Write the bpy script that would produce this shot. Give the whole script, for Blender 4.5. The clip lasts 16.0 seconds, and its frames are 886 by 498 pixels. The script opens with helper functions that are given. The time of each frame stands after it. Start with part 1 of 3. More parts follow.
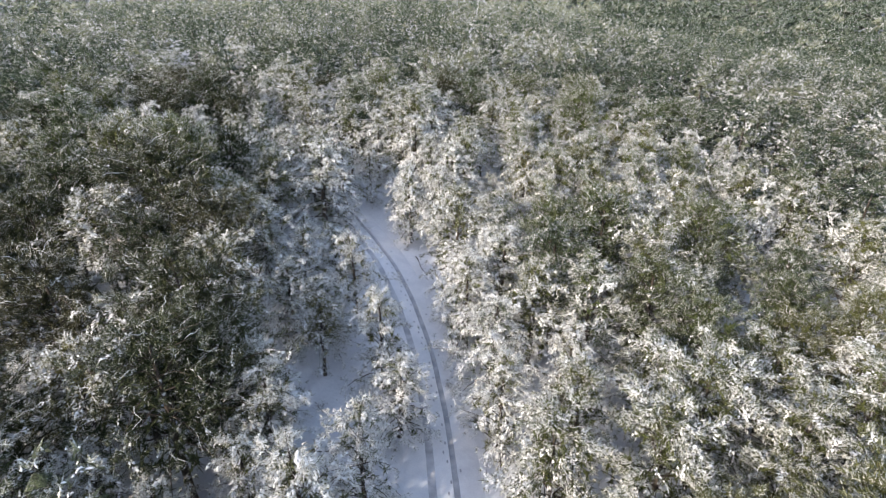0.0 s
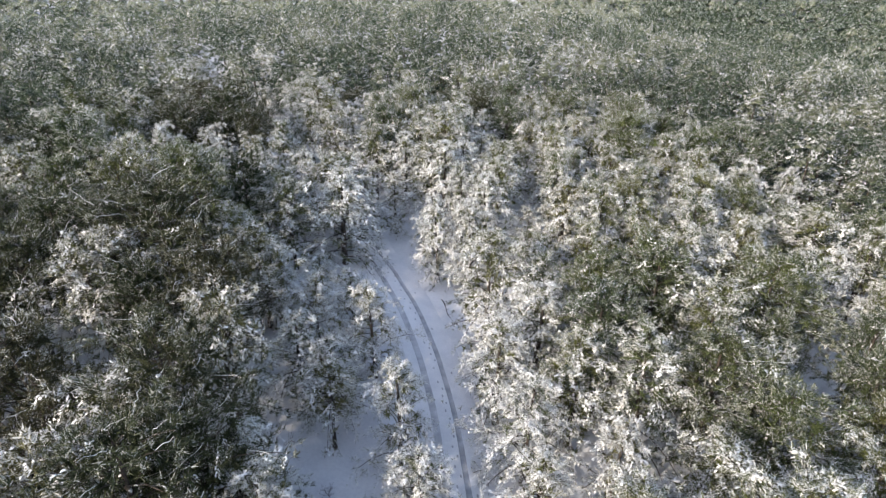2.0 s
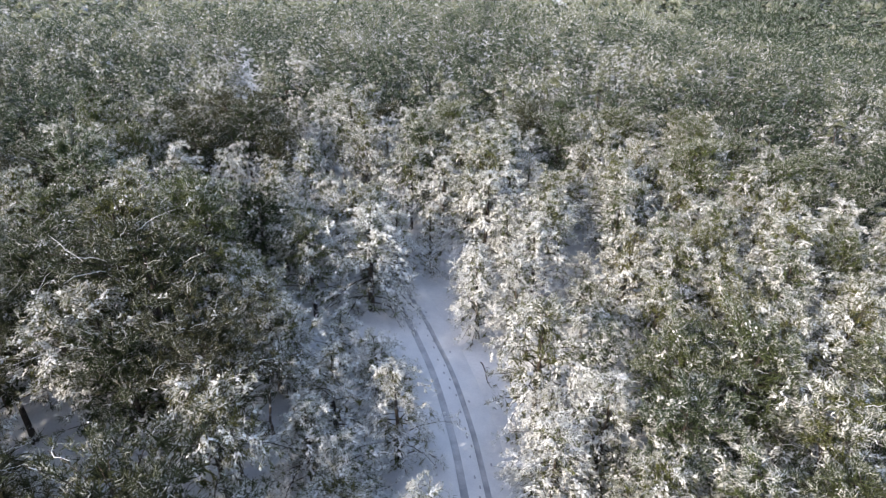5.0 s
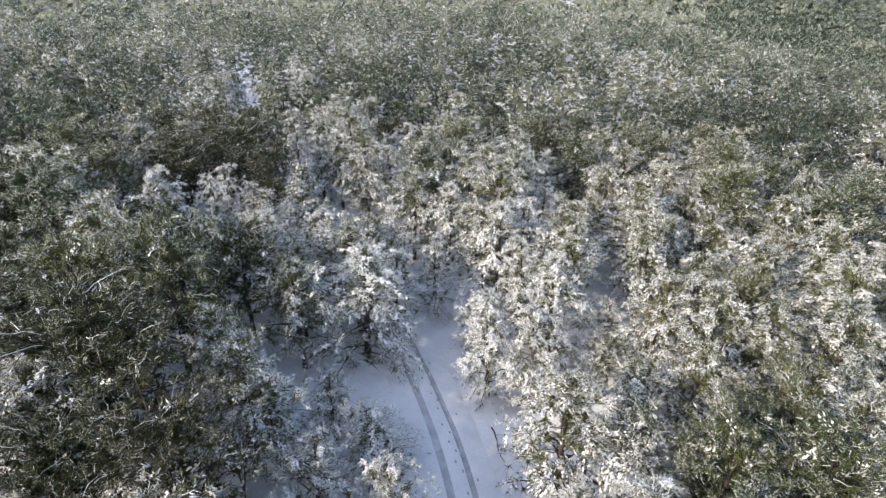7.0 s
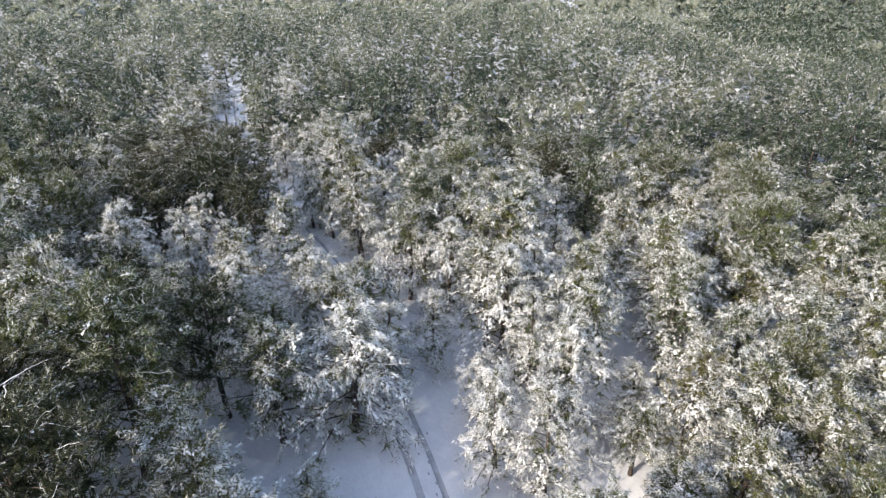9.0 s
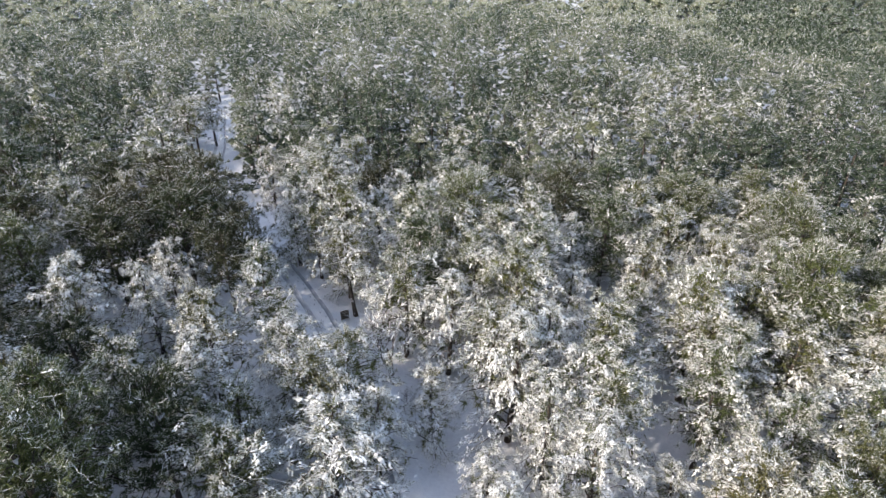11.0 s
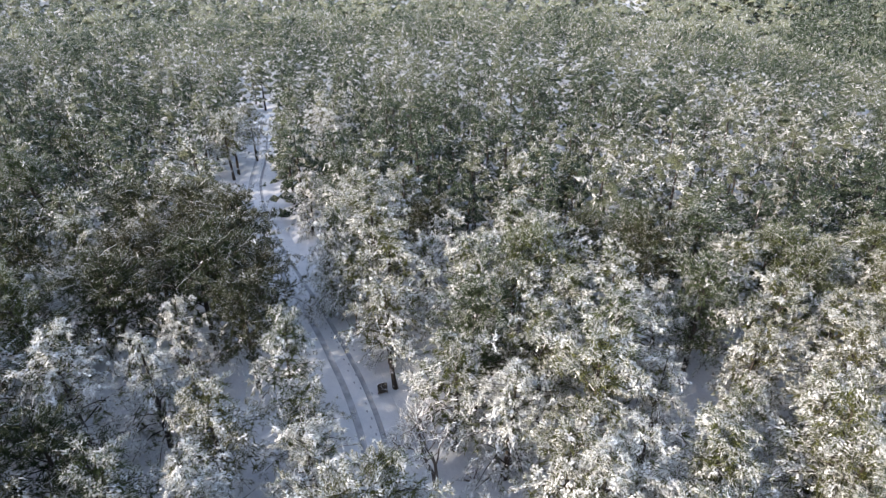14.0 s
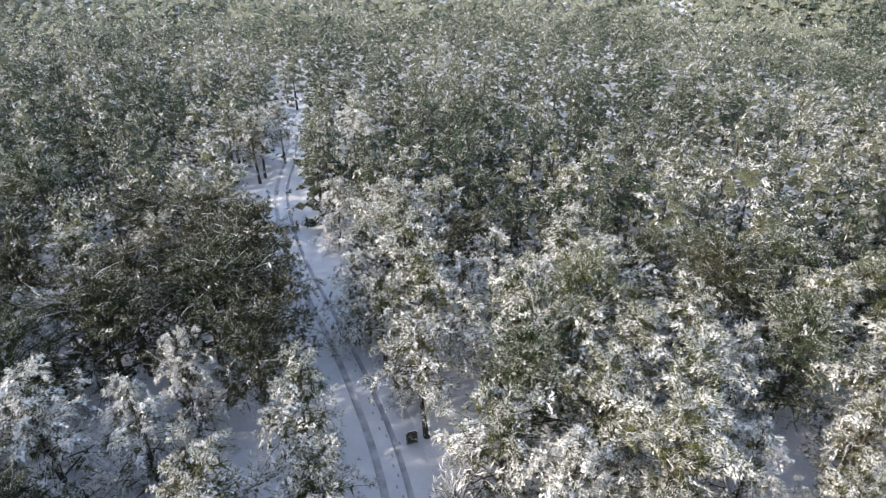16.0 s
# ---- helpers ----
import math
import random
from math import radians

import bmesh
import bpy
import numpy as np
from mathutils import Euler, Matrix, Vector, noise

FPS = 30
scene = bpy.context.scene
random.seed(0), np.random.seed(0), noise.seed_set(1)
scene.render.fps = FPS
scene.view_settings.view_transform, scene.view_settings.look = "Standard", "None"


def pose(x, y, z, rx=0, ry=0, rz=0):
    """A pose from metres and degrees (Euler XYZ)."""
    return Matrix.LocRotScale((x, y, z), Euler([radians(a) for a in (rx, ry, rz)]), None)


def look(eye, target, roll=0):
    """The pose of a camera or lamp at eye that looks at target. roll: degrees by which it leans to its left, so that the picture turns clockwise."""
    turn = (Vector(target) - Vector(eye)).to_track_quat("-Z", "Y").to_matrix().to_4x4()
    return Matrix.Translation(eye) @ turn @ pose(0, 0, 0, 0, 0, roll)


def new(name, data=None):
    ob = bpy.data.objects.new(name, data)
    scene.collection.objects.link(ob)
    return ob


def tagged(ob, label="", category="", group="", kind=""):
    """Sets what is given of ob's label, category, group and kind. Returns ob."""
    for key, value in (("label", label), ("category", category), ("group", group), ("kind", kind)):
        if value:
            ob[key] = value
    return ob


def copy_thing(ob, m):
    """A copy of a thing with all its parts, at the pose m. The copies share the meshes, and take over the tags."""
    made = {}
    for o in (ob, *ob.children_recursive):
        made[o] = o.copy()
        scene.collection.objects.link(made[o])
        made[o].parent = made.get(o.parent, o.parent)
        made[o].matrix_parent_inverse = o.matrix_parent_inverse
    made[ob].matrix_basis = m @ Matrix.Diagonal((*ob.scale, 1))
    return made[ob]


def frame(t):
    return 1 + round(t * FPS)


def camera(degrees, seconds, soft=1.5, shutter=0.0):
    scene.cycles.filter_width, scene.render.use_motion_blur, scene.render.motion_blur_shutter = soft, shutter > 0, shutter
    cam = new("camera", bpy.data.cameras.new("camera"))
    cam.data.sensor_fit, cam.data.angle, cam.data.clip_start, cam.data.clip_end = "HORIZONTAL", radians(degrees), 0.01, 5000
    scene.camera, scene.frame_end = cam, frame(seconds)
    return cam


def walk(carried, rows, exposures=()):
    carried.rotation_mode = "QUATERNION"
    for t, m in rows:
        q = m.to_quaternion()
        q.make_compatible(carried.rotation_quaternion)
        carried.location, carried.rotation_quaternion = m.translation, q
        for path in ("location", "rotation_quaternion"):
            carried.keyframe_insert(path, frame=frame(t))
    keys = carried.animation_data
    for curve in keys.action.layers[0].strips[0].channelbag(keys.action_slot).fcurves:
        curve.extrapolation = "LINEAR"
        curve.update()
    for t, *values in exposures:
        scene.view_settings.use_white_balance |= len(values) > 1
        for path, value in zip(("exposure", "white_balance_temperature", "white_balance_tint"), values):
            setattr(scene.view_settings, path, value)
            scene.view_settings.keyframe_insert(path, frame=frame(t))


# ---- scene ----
cam = camera(73.5, 16.0, soft=1.25)
# length of the flight in metres, height over the snow at the start, tilt of the first view
METRES, EYE, TILT, LEAN, TURN = 54.0, 30.0, -28.5, 0.0, 0.0
ROWS = [
    (0.0, 0.0, 0.0, 0.0, 0.0, -0.0, -0.0),
    (0.5, -0.0004, 0.0262, 0.0172, 0.75, 0.02, -0.4),
    (1.0, -0.0011, 0.0549, 0.0363, 1.47, 0.03, -0.78),
    (1.5, -0.0017, 0.08, 0.0536, 2.08, 0.03, -1.12),
    (2.0, -0.0031, 0.1046, 0.0728, 2.74, -0.01, -1.44),
    (2.5, -0.0052, 0.1268, 0.0885, 3.29, -0.05, -1.74),
    (3.0, -0.0089, 0.1515, 0.1035, 3.9, -0.09, -2.07),
    (3.5, -0.0126, 0.1732, 0.1154, 4.47, -0.16, -2.38),
    (4.0, -0.0173, 0.1975, 0.127, 5.06, -0.22, -2.73),
    (6.5, -0.0351, 0.3262, 0.199, 6.7, -0.42, -3.59),
    (7.0, -0.0394, 0.3558, 0.2159, 6.69, -0.4, -3.57),
    (7.5, -0.0435, 0.3845, 0.2311, 6.66, -0.38, -3.54),
    (8.0, -0.0482, 0.4139, 0.2478, 6.65, -0.4, -3.52),
    (8.5, -0.0529, 0.4413, 0.2649, 6.63, -0.42, -3.51),
    (9.0, -0.0574, 0.4705, 0.282, 6.62, -0.46, -3.51),
    (11.5, -0.0793, 0.6183, 0.3779, 7.03, -0.55, -3.73),
    (12.0, -0.0867, 0.6425, 0.3958, 7.55, -0.6, -3.99),
    (12.5, -0.0952, 0.6638, 0.4106, 8.22, -0.69, -4.34),
    (13.0, -0.1063, 0.6888, 0.4253, 9.17, -0.76, -4.84),
    (13.5, -0.1138, 0.7135, 0.4365, 10.12, -0.87, -5.32),
    (14.0, -0.1216, 0.7419, 0.4453, 11.05, -0.92, -5.83),
    (14.5, -0.132, 0.7682, 0.4519, 11.78, -0.99, -6.24),
    (15.0, -0.1445, 0.7957, 0.46, 12.51, -1.06, -6.64),
    (15.5, -0.1546, 0.8231, 0.4649, 13.23, -1.13, -7.02),
    (16.0, -0.164, 0.8514, 0.4745, 13.96, -1.19, -7.41),
]
EXPOSURES = [(0.0, 0.72, 7450, 15), (16.0, 0.80, 7450, 15)]
walk(cam, [(t, pose(0, 0, EYE, TILT, LEAN, TURN) @ pose(METRES * x, METRES * y, METRES * z, 90 + pitch, roll, yaw)) for t, x, y, z, yaw, pitch, roll in ROWS], EXPOSURES)

# ---- light: low winter sun behind the camera's left shoulder, clear sky ----
SUN_TURN, SUN_UP = 136.0, 28.5  # degrees: left of straight ahead, over the horizon
world = bpy.data.worlds.new("winter_sky")
scene.world = world
world.use_nodes = True
wt = world.node_tree
wt.nodes.clear()
sky = wt.nodes.new("ShaderNodeTexSky")
sky.sky_type = "NISHITA"
sky.sun_disc = False
sky.sun_elevation, sky.sun_rotation = radians(SUN_UP), radians(-SUN_TURN)
sky_out = wt.nodes.new("ShaderNodeOutputWorld")
sky_bg = wt.nodes.new("ShaderNodeBackground")
sky_bg.inputs["Strength"].default_value = 0.255
wt.links.new(sky.outputs[0], sky_bg.inputs["Color"])
wt.links.new(sky_bg.outputs[0], sky_out.inputs["Surface"])
sun = new("sun", bpy.data.lights.new("sun", "SUN"))
sun.data.energy, sun.data.angle, sun.data.color = 3.05, radians(1.0), (0.97, 0.95, 0.87)
a, b = radians(SUN_TURN), radians(SUN_UP)
sun.matrix_world = look((0, 0, 60), Vector((0, 0, 60)) - Vector((-math.sin(a) * math.cos(b), math.cos(a) * math.cos(b), math.sin(b))))


# ---- materials ----
def material(name, rough=0.8):
    mat = bpy.data.materials.new(name)
    mat.use_nodes = True
    nt = mat.node_tree
    bsdf = nt.nodes["Principled BSDF"]
    bsdf.inputs["Roughness"].default_value = rough
    return mat, nt, bsdf


def add(nt, kind, **values):
    node = nt.nodes.new(kind)
    for key, value in values.items():
        node.inputs[key].default_value = value
    return node


def noise_node(nt, scale, detail=4.0, rough=0.55):
    coord = nt.nodes.new("ShaderNodeNewGeometry")
    node = add(nt, "ShaderNodeTexNoise", Scale=scale, Detail=detail, Roughness=rough)
    nt.links.new(coord.outputs["Position"], node.inputs["Vector"])
    return node


def ramp(nt, source, stops):
    node = nt.nodes.new("ShaderNodeValToRGB")
    el = node.color_ramp.elements
    while len(el) < len(stops):
        el.new(0.5)
    for e, (p, c) in zip(el, stops):
        e.position, e.color = p, (*c, 1.0)
    nt.links.new(source, node.inputs["Fac"])
    return node


def mix(nt, fac, c1, c2, blend="MIX"):
    node = nt.nodes.new("ShaderNodeMix")
    node.data_type, node.blend_type = "RGBA", blend
    for socket, value in ((node.inputs["Factor"], fac), (node.inputs["A"], c1), (node.inputs["B"], c2)):
        if isinstance(value, (int, float)):
            socket.default_value = value
        elif isinstance(value, tuple):
            socket.default_value = (*value, 1.0)
        else:
            nt.links.new(value, socket)
    return node.outputs["Result"]


def bump(nt, bsdf, height, strength, distance):
    node = add(nt, "ShaderNodeBump", Strength=strength, Distance=distance)
    nt.links.new(height, node.inputs["Height"])
    nt.links.new(node.outputs["Normal"], bsdf.inputs["Normal"])


def snow_material(name, low, high, scale, lumps=0.4):
    mat, nt, bsdf = material(name, 0.62)
    big = noise_node(nt, scale, 5)
    fine = noise_node(nt, scale * 14, 3)
    c1 = ramp(nt, big.outputs["Fac"], [(0.3, low), (0.7, high)]).outputs["Color"]
    c2 = ramp(nt, fine.outputs["Fac"], [(0.25, (0.90, 0.90, 0.91)), (0.6, (1, 1, 1))]).outputs["Color"]
    nt.links.new(mix(nt, 1.0, c1, c2, "MULTIPLY"), bsdf.inputs["Base Color"])
    bsdf.inputs["Specular IOR Level"].default_value = 0.255
    bump(nt, bsdf, big.outputs["Fac"], lumps, 0.3)
    return mat


M_GROUND = snow_material("forest_floor_snow", (0.66, 0.67, 0.70), (0.84, 0.84, 0.86), 0.35)
M_ROAD = snow_material("driven_snow", (0.72, 0.73, 0.76), (0.84, 0.84, 0.86), 0.8, 0.25)
M_RUT = snow_material("packed_rut_snow", (0.30, 0.31, 0.34), (0.52, 0.53, 0.56), 1.3, 0.5)
M_WIDE_RUT = snow_material("driven_rut_snow", (0.36, 0.37, 0.40), (0.66, 0.67, 0.70), 1.1, 0.5)
M_PRINT = snow_material("trodden_dark_snow", (0.34, 0.35, 0.38), (0.46, 0.47, 0.50), 3.0, 0.5)
M_SNOW = snow_material("fresh_snow", (0.80, 0.80, 0.80), (0.90, 0.90, 0.89), 2.0, 0.3)


def bark_material(name, dark, light):
    mat, nt, bsdf = material(name, 0.92)
    coarse = noise_node(nt, 5.0, 6, 0.7)
    c = ramp(nt, coarse.outputs["Fac"], [(0.3, dark), (0.68, light)]).outputs["Color"]
    dust = noise_node(nt, 2.2, 3)
    f = ramp(nt, dust.outputs["Fac"], [(0.60, (0, 0, 0)), (0.66, (1, 1, 1))]).outputs["Color"]
    nt.links.new(mix(nt, f, c, (0.62, 0.62, 0.64)), bsdf.inputs["Base Color"])
    bump(nt, bsdf, coarse.outputs["Fac"], 0.8, 0.06)
    return mat


M_BARK = bark_material("pine_bark", (0.018, 0.014, 0.012), (0.085, 0.065, 0.052))
M_TWIG = bark_material("grey_twig", (0.045, 0.036, 0.032), (0.13, 0.105, 0.095))
M_WOOD = bark_material("weathered_wood", (0.035, 0.028, 0.024), (0.10, 0.085, 0.07))


def needle_material(name, shades, frost, tint=""):
    """Needles in a few greens from tree to tree; a share of the sprays is rimed white. Light passes through them a little."""
    mat, nt, bsdf = material(name, 0.7)
    if tint:
        which = nt.nodes.new("ShaderNodeAttribute")
        which.attribute_name = tint
        pick = which.outputs["Fac"]
    else:
        pick = nt.nodes.new("ShaderNodeObjectInfo").outputs["Random"]
    n = len(shades)
    c = ramp(nt, pick, [((i + 0.5) / n, v) for i, v in enumerate(shades)]).outputs["Color"]
    island = nt.nodes.new("ShaderNodeNewGeometry").outputs["Random Per Island"]
    var = ramp(nt, island, [(0.0, (0.45, 0.45, 0.45)), (0.5, (1.0, 1.0, 1.0)), (1.0, (1.7, 1.6, 1.35))]).outputs["Color"]
    c = mix(nt, 1.0, c, var, "MULTIPLY")
    speck = noise_node(nt, 15.0, 3, 0.8)
    level = nt.nodes.new("ShaderNodeMath")
    level.operation = "MULTIPLY_ADD"
    level.inputs[1].default_value = 0.5
    nt.links.new(island, level.inputs[0])
    nt.links.new(speck.outputs["Fac"], level.inputs[2])
    edge = 1.0 - 0.5 * frost
    white = nt.nodes.new("ShaderNodeMapRange")
    white.inputs["From Min"].default_value, white.inputs["From Max"].default_value = edge - 0.12, edge + 0.08
    amount = level.outputs[0]
    if tint:  # the darker stands have shed more of their snow
        less = nt.nodes.new("ShaderNodeMath")
        less.operation = "MULTIPLY_ADD"
        less.inputs[1].default_value = -0.3
        nt.links.new(pick, less.inputs[0])
        nt.links.new(amount, less.inputs[2])
        amount = less.outputs[0]
    nt.links.new(amount, white.inputs["Value"])
    c = mix(nt, white.outputs["Result"], c, (0.74, 0.74, 0.73))
    nt.links.new(c, bsdf.inputs["Base Color"])
    bsdf.inputs["Specular IOR Level"].default_value = 0.2
    thin = nt.nodes.new("ShaderNodeBsdfTranslucent")
    nt.links.new(c, thin.inputs["Color"])
    both = nt.nodes.new("ShaderNodeMixShader")
    both.inputs["Fac"].default_value = 0.38
    nt.links.new(bsdf.outputs[0], both.inputs[1])
    nt.links.new(thin.outputs[0], both.inputs[2])
    nt.links.new(both.outputs[0], nt.nodes["Material Output"].inputs["Surface"])
    return mat


def heart_material(name, shades, snow, tint="", scale=14.0):
    """The close-set inside of a bough: needles with the shade of their gaps in the colour, and snow caught on what
    faces up.
    """
    mat, nt, bsdf = material(name, 0.85)
    if tint:
        which = nt.nodes.new("ShaderNodeAttribute")
        which.attribute_name = tint
        pick = which.outputs["Fac"]
    else:
        pick = nt.nodes.new("ShaderNodeObjectInfo").outputs["Random"]
    n = len(shades)
    c = ramp(nt, pick, [((i + 0.5) / n, v) for i, v in enumerate(shades)]).outputs["Color"]
    tuft = noise_node(nt, scale, 4, 0.85)
    # hollows of the tuft noise are coloured dark as shaded gaps, its tips light
    gap_shade_grain = ramp(nt, tuft.outputs["Fac"], [(0.36, (0.35, 0.35, 0.35)), (0.47, (0.9, 0.9, 0.9)), (0.56, (1.7, 1.7, 1.5)), (0.66, (2.4, 2.4, 2.0))]).outputs["Color"]
    c = mix(nt, 1.0, c, gap_shade_grain, "MULTIPLY")
    caught = noise_node(nt, scale * 0.8, 4, 0.8)
    patch = noise_node(nt, 0.9, 2, 0.5)
    facing = nt.nodes.new("ShaderNodeSeparateXYZ")
    nt.links.new(nt.nodes.new("ShaderNodeNewGeometry").outputs["Normal"], facing.inputs[0])
    total = caught.outputs["Fac"]
    for extra, share in ((facing.outputs["Z"], 0.06), (patch.outputs["Fac"], 0.3)):
        more = nt.nodes.new("ShaderNodeMath")
        more.operation = "MULTIPLY_ADD"
        more.inputs[1].default_value = share
        nt.links.new(extra, more.inputs[0])
        nt.links.new(total, more.inputs[2])
        total = more.outputs[0]
    white = nt.nodes.new("ShaderNodeMapRange")
    edge = 0.84 - 0.2 * snow
    white.inputs["From Min"].default_value, white.inputs["From Max"].default_value = edge - 0.03, edge + 0.05
    nt.links.new(total, white.inputs["Value"])
    nt.links.new(mix(nt, white.outputs["Result"], c, (0.76, 0.76, 0.75)), bsdf.inputs["Base Color"])
    bsdf.inputs["Specular IOR Level"].default_value = 0.1
    bump(nt, bsdf, tuft.outputs["Fac"], 1.0, 4.0 / scale)
    return mat


OLIVES = [(0.130, 0.146, 0.064), (0.156, 0.166, 0.068), (0.132, 0.154, 0.072), (0.172, 0.166, 0.078), (0.108, 0.135, 0.065)]
GREENS = [(0.080, 0.110, 0.058), (0.118, 0.138, 0.060), (0.072, 0.100, 0.062), (0.135, 0.143, 0.062)]
# brown-olive of the dull pines, darkened further for the shade over their stand
SHADED_BROWNS = [(0.060, 0.070, 0.038), (0.074, 0.074, 0.044), (0.052, 0.067, 0.036)]
M_NEEDLE = {"w": needle_material("rimed_needles", OLIVES, 0.68), "m": needle_material("frosted_needles", OLIVES, 0.42),
            "g": needle_material("green_needles", GREENS, 0.14), "b": needle_material("dull_shaded_needles", SHADED_BROWNS, 0.02)}
M_HEART = {k: heart_material(k + "_inner_needles", v, w) for k, v, w in (("w", OLIVES, 0.65), ("m", OLIVES, 0.35), ("g", GREENS, 0.15), ("b", SHADED_BROWNS, 0.0))}
# greens cooled and greyed: the haze of distance is put into the colour
HAZED_GREENS = [(0.150, 0.165, 0.108), (0.122, 0.138, 0.090), (0.096, 0.114, 0.074), (0.072, 0.093, 0.058), (0.046, 0.067, 0.043)]
M_FAR_NEEDLE = needle_material("hazed_needles", HAZED_GREENS, 0.46, "tree_tint")
M_FAR_HEART = heart_material("hazed_inner_needles", HAZED_GREENS, 0.3, "tree_tint", 9.0)


# ---- geometry helpers ----
def mesh_of(name, verts, faces, mats, slots=None, smooth=False, tints=None):
    me = bpy.data.meshes.new(name)
    me.from_pydata(verts, [], faces)
    for m in mats:
        me.materials.append(m)
    if slots is not None:
        me.polygons.foreach_set("material_index", slots)
    if smooth:
        me.polygons.foreach_set("use_smooth", [True] * len(me.polygons))
    if tints is not None:
        me.attributes.new("tree_tint", "FLOAT", "POINT").data.foreach_set("value", tints)
    me.update()
    return me


def part(name, mesh, parent, label=""):
    ob = new(name, mesh)
    ob.parent = parent
    return tagged(ob, label)


def softplus(v, w):
    return w * np.logaddexp(0, np.asarray(v, float) / w)


def ground(x, y):
    """Height of the snow: a low rise on one side of the track, falling away to a valley with hills beyond."""
    x, y = np.asarray(x, float), np.asarray(y, float)
    g = 2.6 * np.exp(-(((x + 36) / 28) ** 2) - ((y - 62) / 34) ** 2) - 0.4
    g -= 0.13 * softplus(x - 14, 6) * np.exp(-softplus(x - 260, 30) / 200)
    g -= 0.05 * softplus(y - 88, 10) * np.exp(-softplus(y - 260, 30) / 300)
    g -= 0.03 * softplus(-x - 60, 10) * np.exp(-softplus(-x - 250, 40) / 200)
    r = np.hypot(x, y)
    g -= 16 * (1 / (1 + np.exp(-(r - 330) / 22)) - 1 / (1 + np.exp(-(r - 520) / 60)))
    g += 130 * (1 / (1 + np.exp(-(r - 900) / 130)))
    g += 0.10 * np.sin(x * 0.9 + 0.6 * np.sin(y * 0.5)) * np.sin(y * 0.8 + x * 0.3) + 6 * np.sin(x * 0.011) * np.sin(y * 0.013 + 1) / (1 + np.exp(-(r - 420) / 60))
    return g


# track through the wood: centre line from behind the start to the far bend
TRACK = [(1.5, -30), (1.0, 0), (0.6, 14), (0.3, 22), (-0.4, 30), (-1.7, 38), (-3.2, 44), (-5.0, 49.4), (-7.3, 54.6), (-9.6, 58.9), (-12.2, 63.6),
         (-15.2, 69.6), (-18.4, 75.6), (-22.0, 80.6), (-27.0, 86.9), (-31.0, 91.5), (-36.0, 97.4), (-41.2, 104.2), (-46.2, 111.5), (-51.0, 119.5), (-56.0, 131), (-62.0, 143), (-70, 160)]


def track_points(step=0.4):
    p = np.array(TRACK, float)
    s = np.concatenate([[0], np.cumsum(np.hypot(*np.diff(p, axis=0).T))])
    t = np.arange(0, s[-1], step)
    q = np.stack([np.interp(t, s, p[:, 0]), np.interp(t, s, p[:, 1])], 1)
    k = np.ones(15) / 15
    for c in range(2):
        pad = np.pad(q[:, c], 7, mode="reflect", reflect_type="odd")
        q[:, c] = np.convolve(pad, k, "valid")
    d = np.gradient(q, axis=0)
    d /= np.linalg.norm(d, axis=1)[:, None]
    return q, np.stack([d[:, 1], -d[:, 0]], 1)


TRACK_Q, TRACK_SIDE = track_points()


def off_track(x, y):
    return float(np.min(np.hypot(TRACK_Q[:, 0] - x, TRACK_Q[:, 1] - y)))


# ---- ground ----
def build_ground():
    def axis(lo, hi, fine, reach):
        a = list(np.arange(lo, hi + 0.01, fine))
        up, v, s = [], hi, fine
        while v < reach:
            s *= 1.12
            v += s
            up.append(v)
        dn, v, s = [], lo, fine
        while v > -reach:
            s *= 1.12
            v -= s
            dn.append(v)
        return np.array(dn[::-1] + a + up)
    xs, ys = axis(-60, 30, 0.8, 4800), axis(5, 115, 0.8, 4800)
    X, Y = np.meshgrid(xs, ys)
    Z = ground(X, Y)
    nx, ny = len(xs), len(ys)
    idx = np.arange(nx * ny).reshape(ny, nx)
    f = np.stack([idx[:-1, :-1], idx[:-1, 1:], idx[1:, 1:], idx[1:, :-1]], -1).reshape(-1, 4)
    me = mesh_of("ground", np.stack([X, Y, Z], -1).reshape(-1, 3).tolist(), f.tolist(), [M_GROUND], smooth=True)
    tagged(new("ground", me), "snow-covered forest floor falling away to wooded hills", "ground", kind="structure")


def ribbon(name, offsets, drops, mat, parent=None, lo=0, hi=None, wobble=0.0):
    q, side = TRACK_Q[lo:hi], TRACK_SIDE[lo:hi]
    rnd = np.random.RandomState(len(name) + int(100 * abs(offsets[0])))
    verts, faces, n = [], [], len(offsets)
    for i, (p, d) in enumerate(zip(q, side)):
        sway = wobble * math.sin(i * 0.11 + offsets[0])
        for o, z in zip(offsets, drops):
            x, y = p + d * (o + sway + rnd.uniform(-wobble, wobble) * 0.25)
            verts.append((x, y, float(ground(x, y)) + z))
    for i in range(len(q) - 1):
        for j in range(n - 1):
            faces.append((i * n + j, i * n + j + 1, i * n + n + j + 1, i * n + n + j))
    ob = new(name, mesh_of(name, verts, faces, [mat], smooth=True))
    ob.parent = parent
    return ob


